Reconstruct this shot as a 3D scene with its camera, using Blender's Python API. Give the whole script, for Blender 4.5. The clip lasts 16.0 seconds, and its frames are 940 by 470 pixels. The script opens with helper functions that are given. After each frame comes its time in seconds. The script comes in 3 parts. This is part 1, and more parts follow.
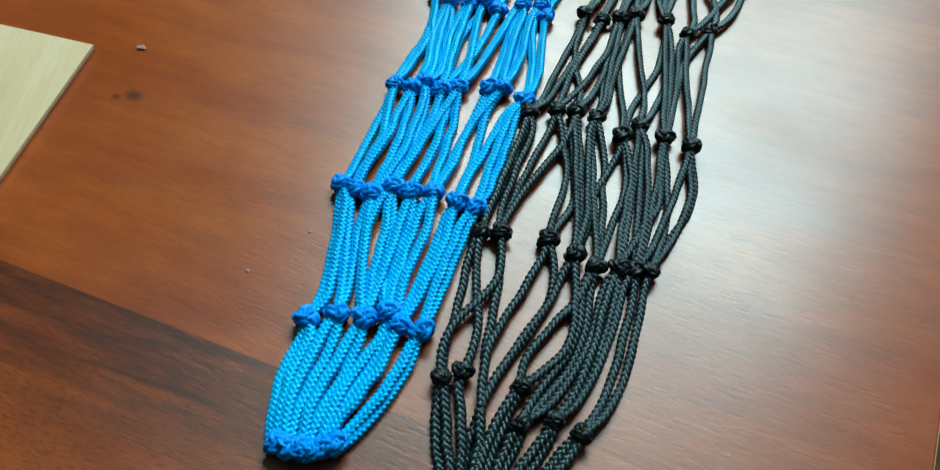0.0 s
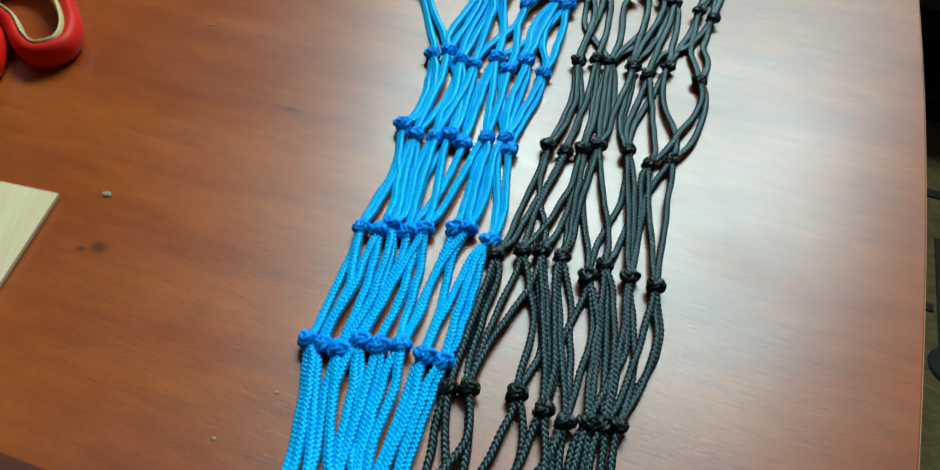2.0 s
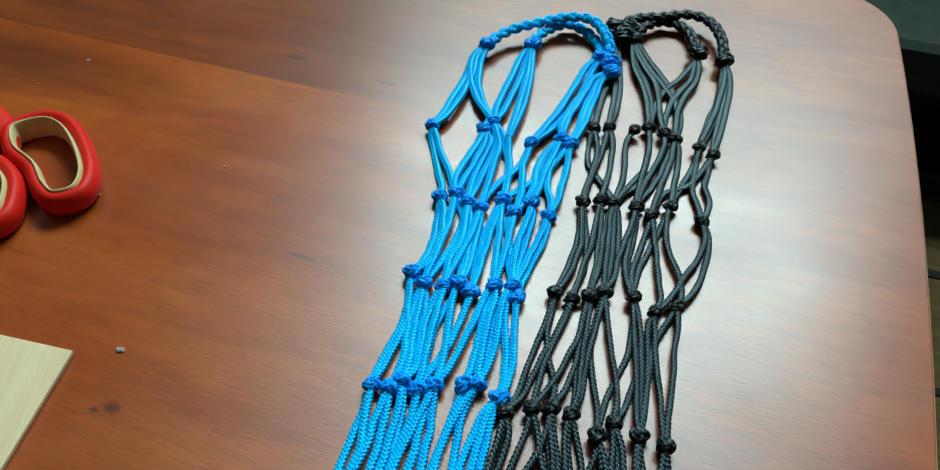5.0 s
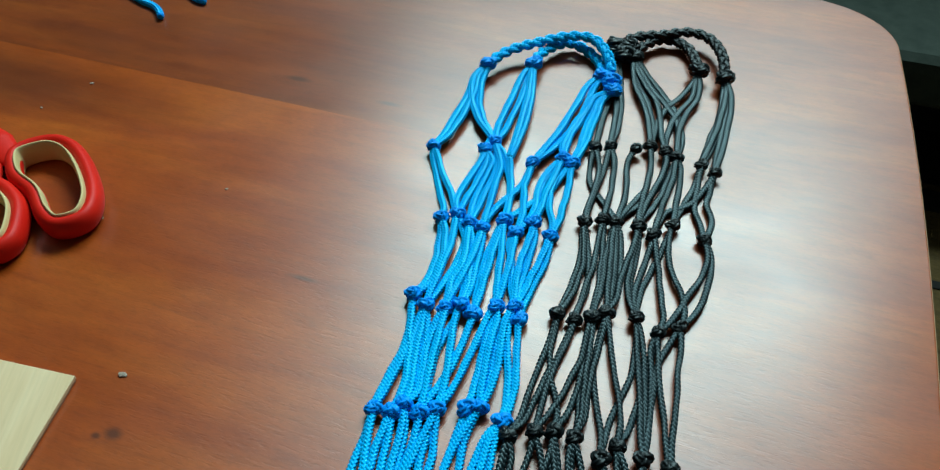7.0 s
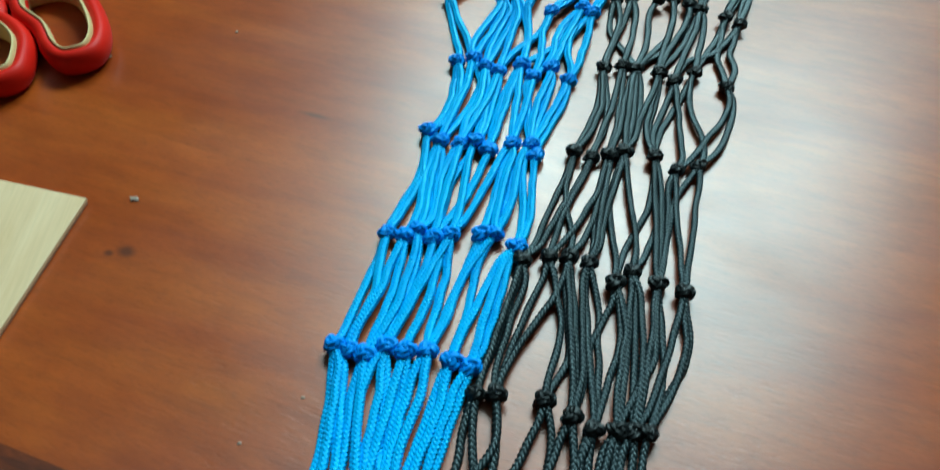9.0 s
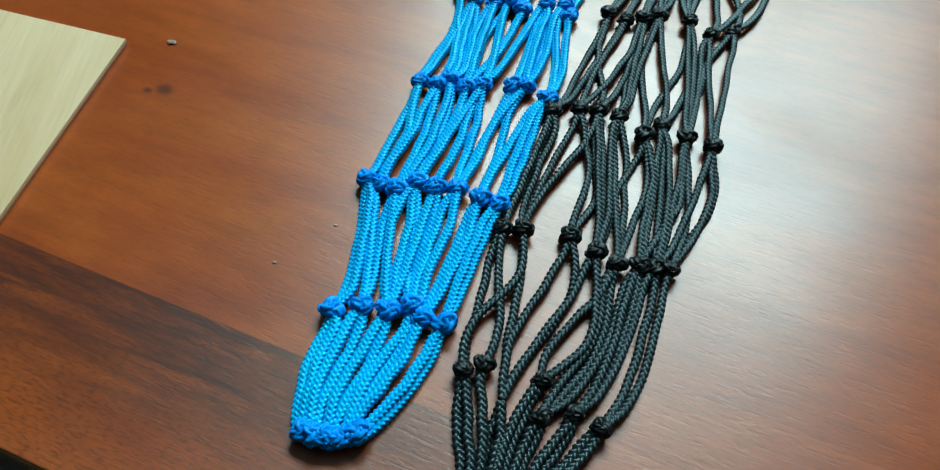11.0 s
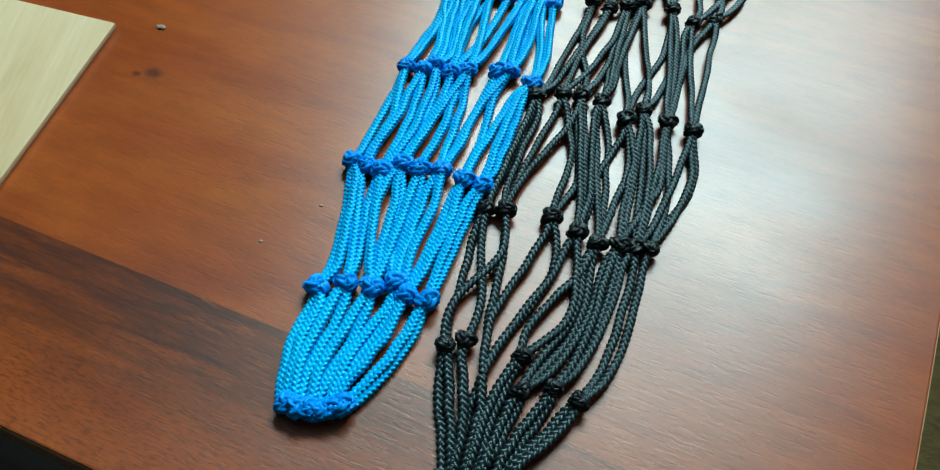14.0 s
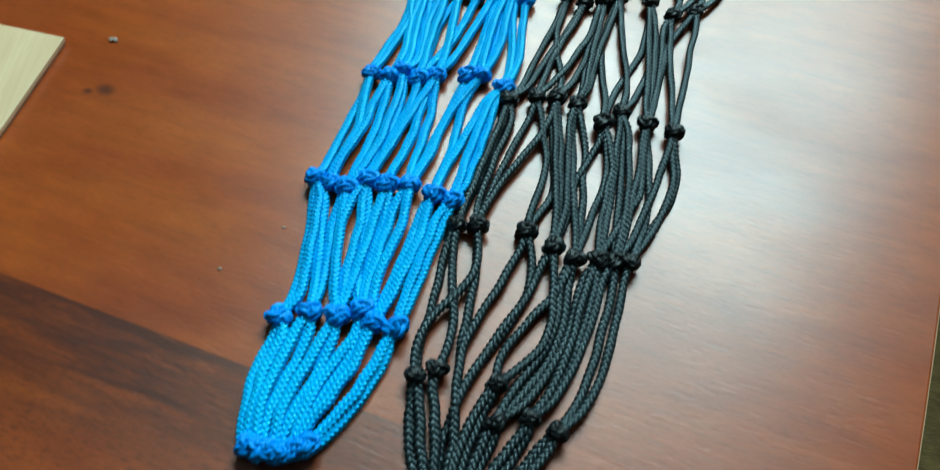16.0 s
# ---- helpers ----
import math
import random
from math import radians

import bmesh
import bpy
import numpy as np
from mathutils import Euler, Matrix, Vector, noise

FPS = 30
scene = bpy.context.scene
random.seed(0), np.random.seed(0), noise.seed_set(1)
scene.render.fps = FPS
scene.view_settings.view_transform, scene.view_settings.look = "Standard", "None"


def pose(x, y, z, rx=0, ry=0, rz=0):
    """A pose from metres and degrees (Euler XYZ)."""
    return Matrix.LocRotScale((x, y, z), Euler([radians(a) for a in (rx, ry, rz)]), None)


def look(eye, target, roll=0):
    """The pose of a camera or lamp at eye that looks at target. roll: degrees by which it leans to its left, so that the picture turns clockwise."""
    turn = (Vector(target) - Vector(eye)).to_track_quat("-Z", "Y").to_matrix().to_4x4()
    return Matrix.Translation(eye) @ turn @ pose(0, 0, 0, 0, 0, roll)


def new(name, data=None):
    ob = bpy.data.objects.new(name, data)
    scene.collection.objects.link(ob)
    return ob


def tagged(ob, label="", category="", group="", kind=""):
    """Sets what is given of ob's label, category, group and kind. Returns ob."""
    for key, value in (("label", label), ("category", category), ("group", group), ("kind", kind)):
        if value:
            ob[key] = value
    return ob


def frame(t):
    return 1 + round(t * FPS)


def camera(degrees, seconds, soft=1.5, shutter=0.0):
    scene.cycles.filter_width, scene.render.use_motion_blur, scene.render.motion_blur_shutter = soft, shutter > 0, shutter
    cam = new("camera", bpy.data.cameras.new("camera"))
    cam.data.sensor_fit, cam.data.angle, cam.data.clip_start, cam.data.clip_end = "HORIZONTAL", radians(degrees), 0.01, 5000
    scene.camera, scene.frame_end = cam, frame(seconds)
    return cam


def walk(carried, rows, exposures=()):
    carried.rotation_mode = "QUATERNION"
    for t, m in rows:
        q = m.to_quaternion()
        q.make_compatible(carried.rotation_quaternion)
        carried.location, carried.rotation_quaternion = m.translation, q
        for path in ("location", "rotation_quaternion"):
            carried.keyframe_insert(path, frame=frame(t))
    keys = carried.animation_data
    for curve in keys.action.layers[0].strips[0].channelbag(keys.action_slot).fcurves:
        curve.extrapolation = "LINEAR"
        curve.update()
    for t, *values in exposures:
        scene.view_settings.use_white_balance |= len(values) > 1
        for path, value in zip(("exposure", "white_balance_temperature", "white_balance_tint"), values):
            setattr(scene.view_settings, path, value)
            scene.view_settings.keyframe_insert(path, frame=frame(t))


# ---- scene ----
cam = camera(63.3, 16.0, soft=1.2, shutter=0.5)
# seconds, eye in metres over the table top, turn in degrees
PATH = [
    (0.0, 0.0000, 0.0000, 0.2251, 35.14, -1.01, -0.61),
    (0.5, 0.0012, -0.0047, 0.2217, 34.39, -1.24, -0.62),
    (1.0, 0.0050, 0.0088, 0.2299, 34.93, -0.99, -1.46),
    (1.5, 0.0039, 0.0241, 0.2389, 36.69, -0.97, -1.59),
    (2.0, 0.0064, 0.0316, 0.2501, 38.37, -1.05, -2.75),
    (2.5, 0.0095, 0.0415, 0.2620, 39.82, -0.80, -3.23),
    (3.0, 0.0140, 0.0503, 0.2705, 41.15, -0.31, -3.63),
    (3.5, 0.0133, 0.0480, 0.2750, 41.99, -0.38, -3.46),
    (4.0, 0.0100, 0.0521, 0.2737, 41.76, -0.64, -3.53),
    (4.5, 0.0043, 0.0527, 0.2783, 42.72, -0.39, -2.56),
    (4.7, 0.0055, 0.0556, 0.2787, 42.94, -0.46, -2.86),
    (6.8, 0.0064, 0.0610, 0.2829, 44.20, 0.07, -2.94),
    (7.0, 0.0078, 0.0605, 0.2814, 44.18, 0.19, -2.97),
    (7.5, 0.0042, 0.0553, 0.2799, 43.59, 0.24, -2.35),
    (8.0, 0.0013, 0.0505, 0.2736, 42.48, -0.04, -2.31),
    (8.5, 0.0036, 0.0419, 0.2627, 41.01, 0.12, -2.15),
    (9.0, 0.0023, 0.0309, 0.2470, 39.26, -0.24, -1.83),
    (9.5, -0.0008, 0.0163, 0.2373, 37.35, -0.46, -0.57),
    (10.0, -0.0028, 0.0067, 0.2349, 36.63, -0.32, 0.52),
    (10.2, -0.0040, 0.0032, 0.2337, 36.01, -0.51, 0.82),
    (12.3, 0.0015, -0.0051, 0.2236, 34.53, -0.71, 0.57),
    (12.5, 0.0024, -0.0058, 0.2237, 34.76, -0.81, 0.27),
    (13.0, 0.0049, -0.0111, 0.2249, 34.49, -0.51, 0.64),
    (13.5, 0.0048, -0.0119, 0.2215, 34.02, -0.94, 0.17),
    (14.0, 0.0009, -0.0115, 0.2280, 34.92, -1.15, 0.69),
    (14.5, 0.0011, -0.0132, 0.2235, 34.33, -0.90, 0.38),
    (15.0, 0.0030, -0.0139, 0.2210, 34.13, -0.78, 0.25),
    (15.5, 0.0052, -0.0106, 0.2184, 33.17, -0.60, 0.05),
    (16.0, 0.0107, 0.0073, 0.2236, 33.52, -0.11, -1.04),
]
EXPOSURES = [(0.0, -0.02), (2.5, -0.07), (4.5, -0.06), (7.0, -0.08), (8.0, -0.06), (9.5, -0.04), (16.0, -0.02)]
walk(cam, [(t, pose(x, y, z, rx, ry, rz)) for t, x, y, z, rx, ry, rz in PATH], EXPOSURES)

# ---- light ----
TURN = -22.0                      # the table and the room lie turned by this
ROOM = pose(0, 0, 0, 0, 0, TURN)
WALL_V = 2.00                     # the window wall
WIN_U, WIN_W, WIN_LOW, WIN_TOP = -0.19, 1.74, 1.36, 2.27
world = bpy.data.worlds.new("sky")
scene.world = world
world.use_nodes = True
wn = world.node_tree.nodes
sky = wn.new("ShaderNodeTexSky")
sky.sky_type, sky.sun_disc = "NISHITA", False
sky.sun_elevation, sky.sun_rotation = radians(35), radians(120)
world.node_tree.links.new(sky.outputs[0], wn["Background"].inputs[0])
wn["Background"].inputs[1].default_value = 0.1
lamp = bpy.data.lights.new("window_light", "AREA")
lamp.shape, lamp.size, lamp.size_y, lamp.energy, lamp.color = "RECTANGLE", WIN_W - 0.1, WIN_TOP - WIN_LOW - 0.1, 148.0, (0.585, 0.93, 0.965)
lamp_ob = new("window_light", lamp)
lamp_ob.matrix_world = ROOM @ look((WIN_U, WALL_V - 0.02, (WIN_LOW + WIN_TOP) / 2), (WIN_U, 0, (WIN_LOW + WIN_TOP) / 2 - 1.2))


# ---- materials ----
class Mat:
    """A short hand for node materials."""

    def __init__(self, name, rough=0.5, **inputs):
        self.m = bpy.data.materials.new(name)
        self.m.use_nodes = True
        self.t = self.m.node_tree
        self.b = self.t.nodes["Principled BSDF"]
        self.b.inputs["Roughness"].default_value = rough
        for key, value in inputs.items():
            self.b.inputs[key.replace("_", " ")].default_value = value

    def node(self, kind, **kw):
        n = self.t.nodes.new("ShaderNode" + kind)
        for key, value in kw.items():
            if key in n.inputs:
                n.inputs[key].default_value = value
            else:
                setattr(n, key, value)
        return n

    def link(self, a, b):
        self.t.links.new(a, b)

    def coords(self, scale=(1, 1, 1), kind="Object", turn=0.0):
        c, m = self.node("TexCoord"), self.node("Mapping")
        m.inputs["Scale"].default_value = scale
        m.inputs["Rotation"].default_value = (0, 0, radians(turn))
        self.link(c.outputs[kind], m.inputs[0])
        return m.outputs[0]

    def noise(self, vec, scale, detail=3.0, rough=0.5, distort=0.0):
        n = self.node("TexNoise", Scale=scale, Detail=detail, Roughness=rough, Distortion=distort)
        self.link(vec, n.inputs["Vector"])
        return n.outputs[0]

    def ramp(self, fac, stops):
        r = self.node("ValToRGB")
        while len(r.color_ramp.elements) < len(stops):
            r.color_ramp.elements.new(0.5)
        for e, (p, c) in zip(r.color_ramp.elements, stops):
            e.position, e.color = p, (*c, 1) if len(c) == 3 else c
        self.link(fac, r.inputs[0])
        return r.outputs[0]

    def span(self, value, a, b, low=0.0, high=1.0):
        n = self.node("MapRange")
        for i, v in enumerate((value, a, b, low, high)):
            if i == 0:
                self.link(v, n.inputs[0])
            else:
                n.inputs[i].default_value = v
        return n.outputs[0]

    def mix(self, fac, a, b, blend="MIX"):
        n = self.node("MixRGB", blend_type=blend)
        for i, v in enumerate((fac, a, b)):
            if isinstance(v, bpy.types.NodeSocket):
                self.link(v, n.inputs[i])
            else:
                n.inputs[i].default_value = v if i == 0 else (*v, 1)
        return n.outputs[0]

    def colour(self, sock):
        self.link(sock, self.b.inputs["Base Color"])
        return self

    def bump(self, height, strength, distance):
        n = self.node("Bump", Strength=strength, Distance=distance)
        self.link(height, n.inputs["Height"])
        if self.b.inputs["Normal"].is_linked:
            self.link(self.b.inputs["Normal"].links[0].from_socket, n.inputs["Normal"])
        self.link(n.outputs[0], self.b.inputs["Normal"])
        return self


def grey(v):
    return (v, v, v)


def table_wood():
    m = Mat("table_laminate", 0.36)
    m.b.inputs["Specular IOR Level"].default_value = 0.90
    m.b.inputs["Anisotropic"].default_value = 0.52
    m.link(m.node("Tangent", direction_type="UV_MAP", uv_map="across").outputs[0], m.b.inputs["Tangent"])
    # x runs along the grain, y across it, in metres
    broad = m.noise(m.coords((5.0, 26, 1)), 1.0, 4, 0.55, 0.8)
    patch = m.noise(m.coords((9, 16, 1)), 1.0, 3, 0.5)
    fine = m.noise(m.coords((26, 210, 1)), 1.0, 4, 0.6, 0.5)
    pores = m.noise(m.coords((120, 760, 1)), 1.0, 2, 0.5, 0.6)
    base = m.ramp(broad, [(0.28, (0.335, 0.047, 0.0038)), (0.5, (0.43, 0.071, 0.0062)), (0.72, (0.50, 0.097, 0.0092))])
    base = m.mix(0.75, base, m.ramp(patch, [(0.3, (0.76, 0.64, 0.6)), (0.65, grey(1.0))]), "MULTIPLY")
    base = m.mix(0.36, base, m.ramp(fine, [(0.3, grey(0.55)), (0.6, grey(1.0))]), "MULTIPLY")
    fleck = m.noise(m.coords((55, 420, 1)), 1.0, 3, 0.65, 0.8)
    base = m.mix(m.ramp(fleck, [(0.33, grey(0.14)), (0.45, grey(0))]), base, (0.115, 0.019, 0.006))
    mottle = m.noise(m.coords((60, 110, 1)), 1.0, 3, 0.6)
    base = m.mix(0.45, base, m.ramp(mottle, [(0.32, (0.72, 0.62, 0.6)), (0.62, grey(1.0))]), "MULTIPLY")
    grit = m.noise(m.coords((300, 1100, 1)), 1.0, 2, 0.6)
    specks = m.ramp(grit, [(0.34, grey(0.5)), (0.52, grey(1.0))])
    # darker strips of the print, by their place across the grain
    sep = m.node("SeparateXYZ")
    m.link(m.coords(), sep.inputs[0])
    across = sep.outputs[1]
    base = m.mix(m.span(across, 0.0774, 0.0776, 0.8, 0.25), base, specks, "MULTIPLY")
    wave = m.node("Math", operation="MULTIPLY_ADD")
    m.link(m.noise(m.coords((16, 60, 1)), 1.0, 3, 0.6), wave.inputs[0])
    wave.inputs[1].default_value = 0.012
    m.link(across, wave.inputs[2])
    rise = m.span(wave.outputs[0], 0.034, 0.066, 0.08, 1.0)
    band = m.mix(1.0, rise, m.span(across, 0.0772, 0.0775, 1.0, 0.0), "MULTIPLY")
    band = m.mix(1.0, band, m.span(sep.outputs[0], -0.11, 0.0, 1.0, 0.3), "MULTIPLY")
    plank = m.span(across, 0.3885, 0.3889, 0.0, 0.62)
    plank = m.mix(1.0, plank, m.span(sep.outputs[0], -0.24, -0.10, 1.0, 0.12), "MULTIPLY")
    streak = m.ramp(m.noise(m.coords((20, 150, 1)), 1.0, 6, 0.72, 0.5), [(0.36, grey(0.40)), (0.56, grey(1))])
    soft_streak = m.ramp(m.noise(m.coords((7, 40, 1)), 1.0, 4, 0.55, 0.5), [(0.35, grey(0.6)), (0.65, grey(1))])
    fac = m.mix(1.0, m.mix(1.0, band, streak, "MULTIPLY"), m.mix(1.0, plank, soft_streak, "MULTIPLY"), "ADD")
    base = m.mix(fac, base, (0.080, 0.0135, 0.0045))
    # a thin dark seam where the printed planks meet
    seam = m.mix(1.0, m.span(across, 0.0769, 0.0772), m.span(across, 0.0775, 0.0779, 0.4, 0.0), "MULTIPLY")
    base = m.mix(seam, base, (0.045, 0.009, 0.004))
    # small dark knots of the print, and last a broad soft dark patch
    for (kx, ky, kr, long, dark) in ((-0.2073, 0.162, 0.0055, 1.0, 0.85), (-0.2135, 0.159, 0.003, 1.0, 0.85), (-0.173, 0.263, 0.0030, 0.28, 0.7), (-0.190, 0.408, 0.0035, 0.35, 0.7), (-0.2557, 0.414, 0.0045, 0.4, 0.8), (-0.462, 0.355, 0.055, 0.3, 0.62)):
        d = m.node("VectorMath", operation="DISTANCE")
        m.link(m.coords((long, 1.4, 0)), d.inputs[0])
        d.inputs[1].default_value = (kx * long, ky * 1.4, 0)
        spot = m.span(d.outputs["Value"], kr * 0.3, kr, dark, 0.0)
        base = m.mix(spot, base, (0.085, 0.017, 0.006))
    base = m.mix(0.18, base, m.ramp(pores, [(0.30, grey(0.5)), (0.38, grey(1))]), "MULTIPLY")
    m.colour(base)
    smear = m.ramp(m.noise(m.coords((6, 9, 1)), 1.3, 5, 0.6), [(0.3, grey(0.32)), (0.7, grey(0.43))])
    m.link(smear, m.b.inputs["Roughness"])
    hair = m.noise(m.coords((85, 1050, 1)), 1.0, 3, 0.6, 0.4)
    m.bump(m.ramp(hair, [(0.55, grey(0)), (0.68, grey(1))]), 0.11, 0.0002)
    m.bump(m.ramp(pores, [(0.34, grey(0)), (0.42, grey(1))]), 0.12, 0.0002)
    m.bump(m.noise(m.coords((70, 170, 1)), 1.0, 4, 0.6, 0.4), 0.09, 0.0005)
    m.bump(m.noise(m.coords((14, 24, 1)), 1.0, 2), 0.05, 0.003)
    return m.m


def cord_material(name, low, high, rough, spec, tint):
    m = Mat(name, rough)
    m.b.inputs["Specular IOR Level"].default_value = spec
    m.b.inputs["Specular Tint"].default_value = (*tint, 1)
    info = m.node("ObjectInfo")
    yarn = m.noise(m.coords((900, 900, 900)), 1.0, 2)
    patch = m.noise(m.coords((25, 25, 25)), 1.0, 3)
    c = m.ramp(patch, [(0.3, low), (0.7, high)])
    c = m.mix(0.35, c, m.ramp(yarn, [(0.35, grey(0.6)), (0.65, grey(1.0))]), "MULTIPLY")
    c = m.mix(0.25, c, m.ramp(info.outputs["Random"], [(0, grey(0.75)), (1, grey(1.0))]), "MULTIPLY")
    m.colour(c)
    m.bump(yarn, 0.35, 0.0003)
    return m.m


def plain(name, low, high, scale, rough, bump=0.0, dist=0.001, stretch=(1, 1, 1), **kw):
    m = Mat(name, rough, **kw)
    n = m.noise(m.coords(stretch), scale, 5, 0.6)
    m.colour(m.ramp(n, [(0.3, low), (0.7, high)]))
    if bump:
        m.bump(m.noise(m.coords(stretch), scale * 6, 3), bump, dist)
    return m.m


WOOD = table_wood()
EDGE = plain("edge_band", (0.39, 0.20, 0.12), (0.52, 0.28, 0.17), 60, 0.45)
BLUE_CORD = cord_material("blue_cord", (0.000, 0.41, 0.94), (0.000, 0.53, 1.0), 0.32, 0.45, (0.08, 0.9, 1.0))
# the same blue cord, deepened: shade inside the tight knots is in the colour
BLUE_KNOT = cord_material("blue_cord_shaded", (0.000, 0.23, 0.80), (0.000, 0.33, 0.95), 0.40, 0.30, (0.15, 0.9, 1.0))
BLACK_CORD = cord_material("black_cord", (0.008, 0.013, 0.015), (0.014, 0.022, 0.026), 0.38, 0.42, (0.75, 0.95, 1.0))
# darker copy of the black cord, knot shade in its colour; handles share it
BLACK_KNOT = cord_material("black_cord_shaded", (0.003, 0.004, 0.005), (0.006, 0.008, 0.009), 0.45, 0.32, (1.0, 1.0, 1.0))
RED = plain("red_plastic", (0.62, 0.008, 0.003), (0.71, 0.014, 0.005), 40, 0.5, 0.08, 0.0005, Specular_IOR_Level=0.16)
CREAM = plain("cream_rubber", (0.55, 0.36, 0.15), (0.66, 0.44, 0.21), 50, 0.7, 0.08, 0.0005)
STEEL = plain("steel", (0.5, 0.5, 0.5), (0.62, 0.62, 0.61), 90, 0.3, Metallic=1.0)
# walls and ceiling stay out of view; dark so that little light bounces back
WALL = plain("low_bounce_wall", (0.08, 0.07, 0.055), (0.10, 0.085, 0.07), 6, 0.8, 0.1)
CEIL = plain("low_bounce_ceiling", (0.15, 0.135, 0.12), (0.18, 0.16, 0.14), 6, 0.85, 0.05)
FLOOR = plain("dark_floor", (0.016, 0.011, 0.008), (0.03, 0.02, 0.014), 9, 0.5, 0.1, 0.002, (1, 8, 1))
RUG = plain("olive_rug", (0.075, 0.040, 0.010), (0.17, 0.095, 0.028), 34, 0.95, 0.6, 0.004, (1, 2, 1))
RUG_DARK = plain("rug_stripe", (0.012, 0.010, 0.008), (0.022, 0.018, 0.014), 60, 0.95, 0.4, 0.003)
GREEN = plain("dark_green_cloth", (0.032, 0.040, 0.030), (0.058, 0.068, 0.052), 30, 0.85, 0.3, 0.002)
DARK = plain("dark_wood", (0.012, 0.008, 0.006), (0.03, 0.02, 0.014), 20, 0.5, 0.1, 0.001, (1, 1, 6))
FRAME = plain("white_frame", (0.72, 0.72, 0.70), (0.8, 0.8, 0.78), 12, 0.4, 0.03)
LINT = plain("pale_lint", (0.30, 0.19, 0.14), (0.44, 0.31, 0.25), 900, 0.9)


def pine():
    m = Mat("pale_plywood", 0.55)
    grain = m.noise(m.coords((55, 6, 6)), 1.0, 5, 0.6, 0.8)
    fine = m.noise(m.coords((700, 16, 16)), 1.0, 3)
    c = m.ramp(grain, [(0.3, (0.68, 0.41, 0.21)), (0.5, (0.77, 0.49, 0.28)), (0.7, (0.83, 0.56, 0.34))])
    c = m.mix(0.22, c, m.ramp(fine, [(0.35, grey(0.78)), (0.6, grey(1))]), "MULTIPLY")
    stain = m.noise(m.coords((75, 9, 6)), 1.0, 3, 0.5, 0.6)
    c = m.mix(m.ramp(stain, [(0.62, grey(0)), (0.74, grey(0.45))]), c, (0.42, 0.27, 0.15))
    m.colour(c)
    m.bump(fine, 0.15, 0.0003)
    return m.m


PINE = pine()


# ---- mesh helpers ----
def part(name, bm, material, parent=None, label="", m=None):
    mesh = bpy.data.meshes.new(name)
    bm.to_mesh(mesh)
    bm.free()
    mesh.materials.append(material)
    ob = new(name, mesh)
    if parent:
        ob.parent = parent
    if m:
        ob.matrix_local = m
    if label:
        tagged(ob, label)
    return ob


def smooth(ob):
    ob.data.shade_smooth()
    return ob


def box(size, at, bevel=0.0, segments=2):
    bm = bmesh.new()
    bmesh.ops.create_cube(bm, size=1.0, matrix=Matrix.Translation(at) @ Matrix.Diagonal((*size, 1)))
    if bevel:
        bmesh.ops.bevel(bm, geom=bm.edges[:], offset=bevel, segments=segments, affect="EDGES", profile=0.6)
    return bm


def slab(outline, low, top, bevel=0.0):
    """A plate of that outline, with softened upper and lower rims."""
    bm = bmesh.new()
    face = bm.faces.new([bm.verts.new((x, y, low)) for x, y in outline])
    ext = bmesh.ops.extrude_face_region(bm, geom=[face])
    bmesh.ops.translate(bm, verts=[v for v in ext["geom"] if isinstance(v, bmesh.types.BMVert)], vec=(0, 0, top - low))
    bmesh.ops.recalc_face_normals(bm, faces=bm.faces[:])
    if bevel:
        rims = [e for e in bm.edges if abs(e.verts[0].co.z - e.verts[1].co.z) < 1e-6]
        bmesh.ops.bevel(bm, geom=rims, offset=bevel, segments=2, affect="EDGES", profile=0.6)
    return bm


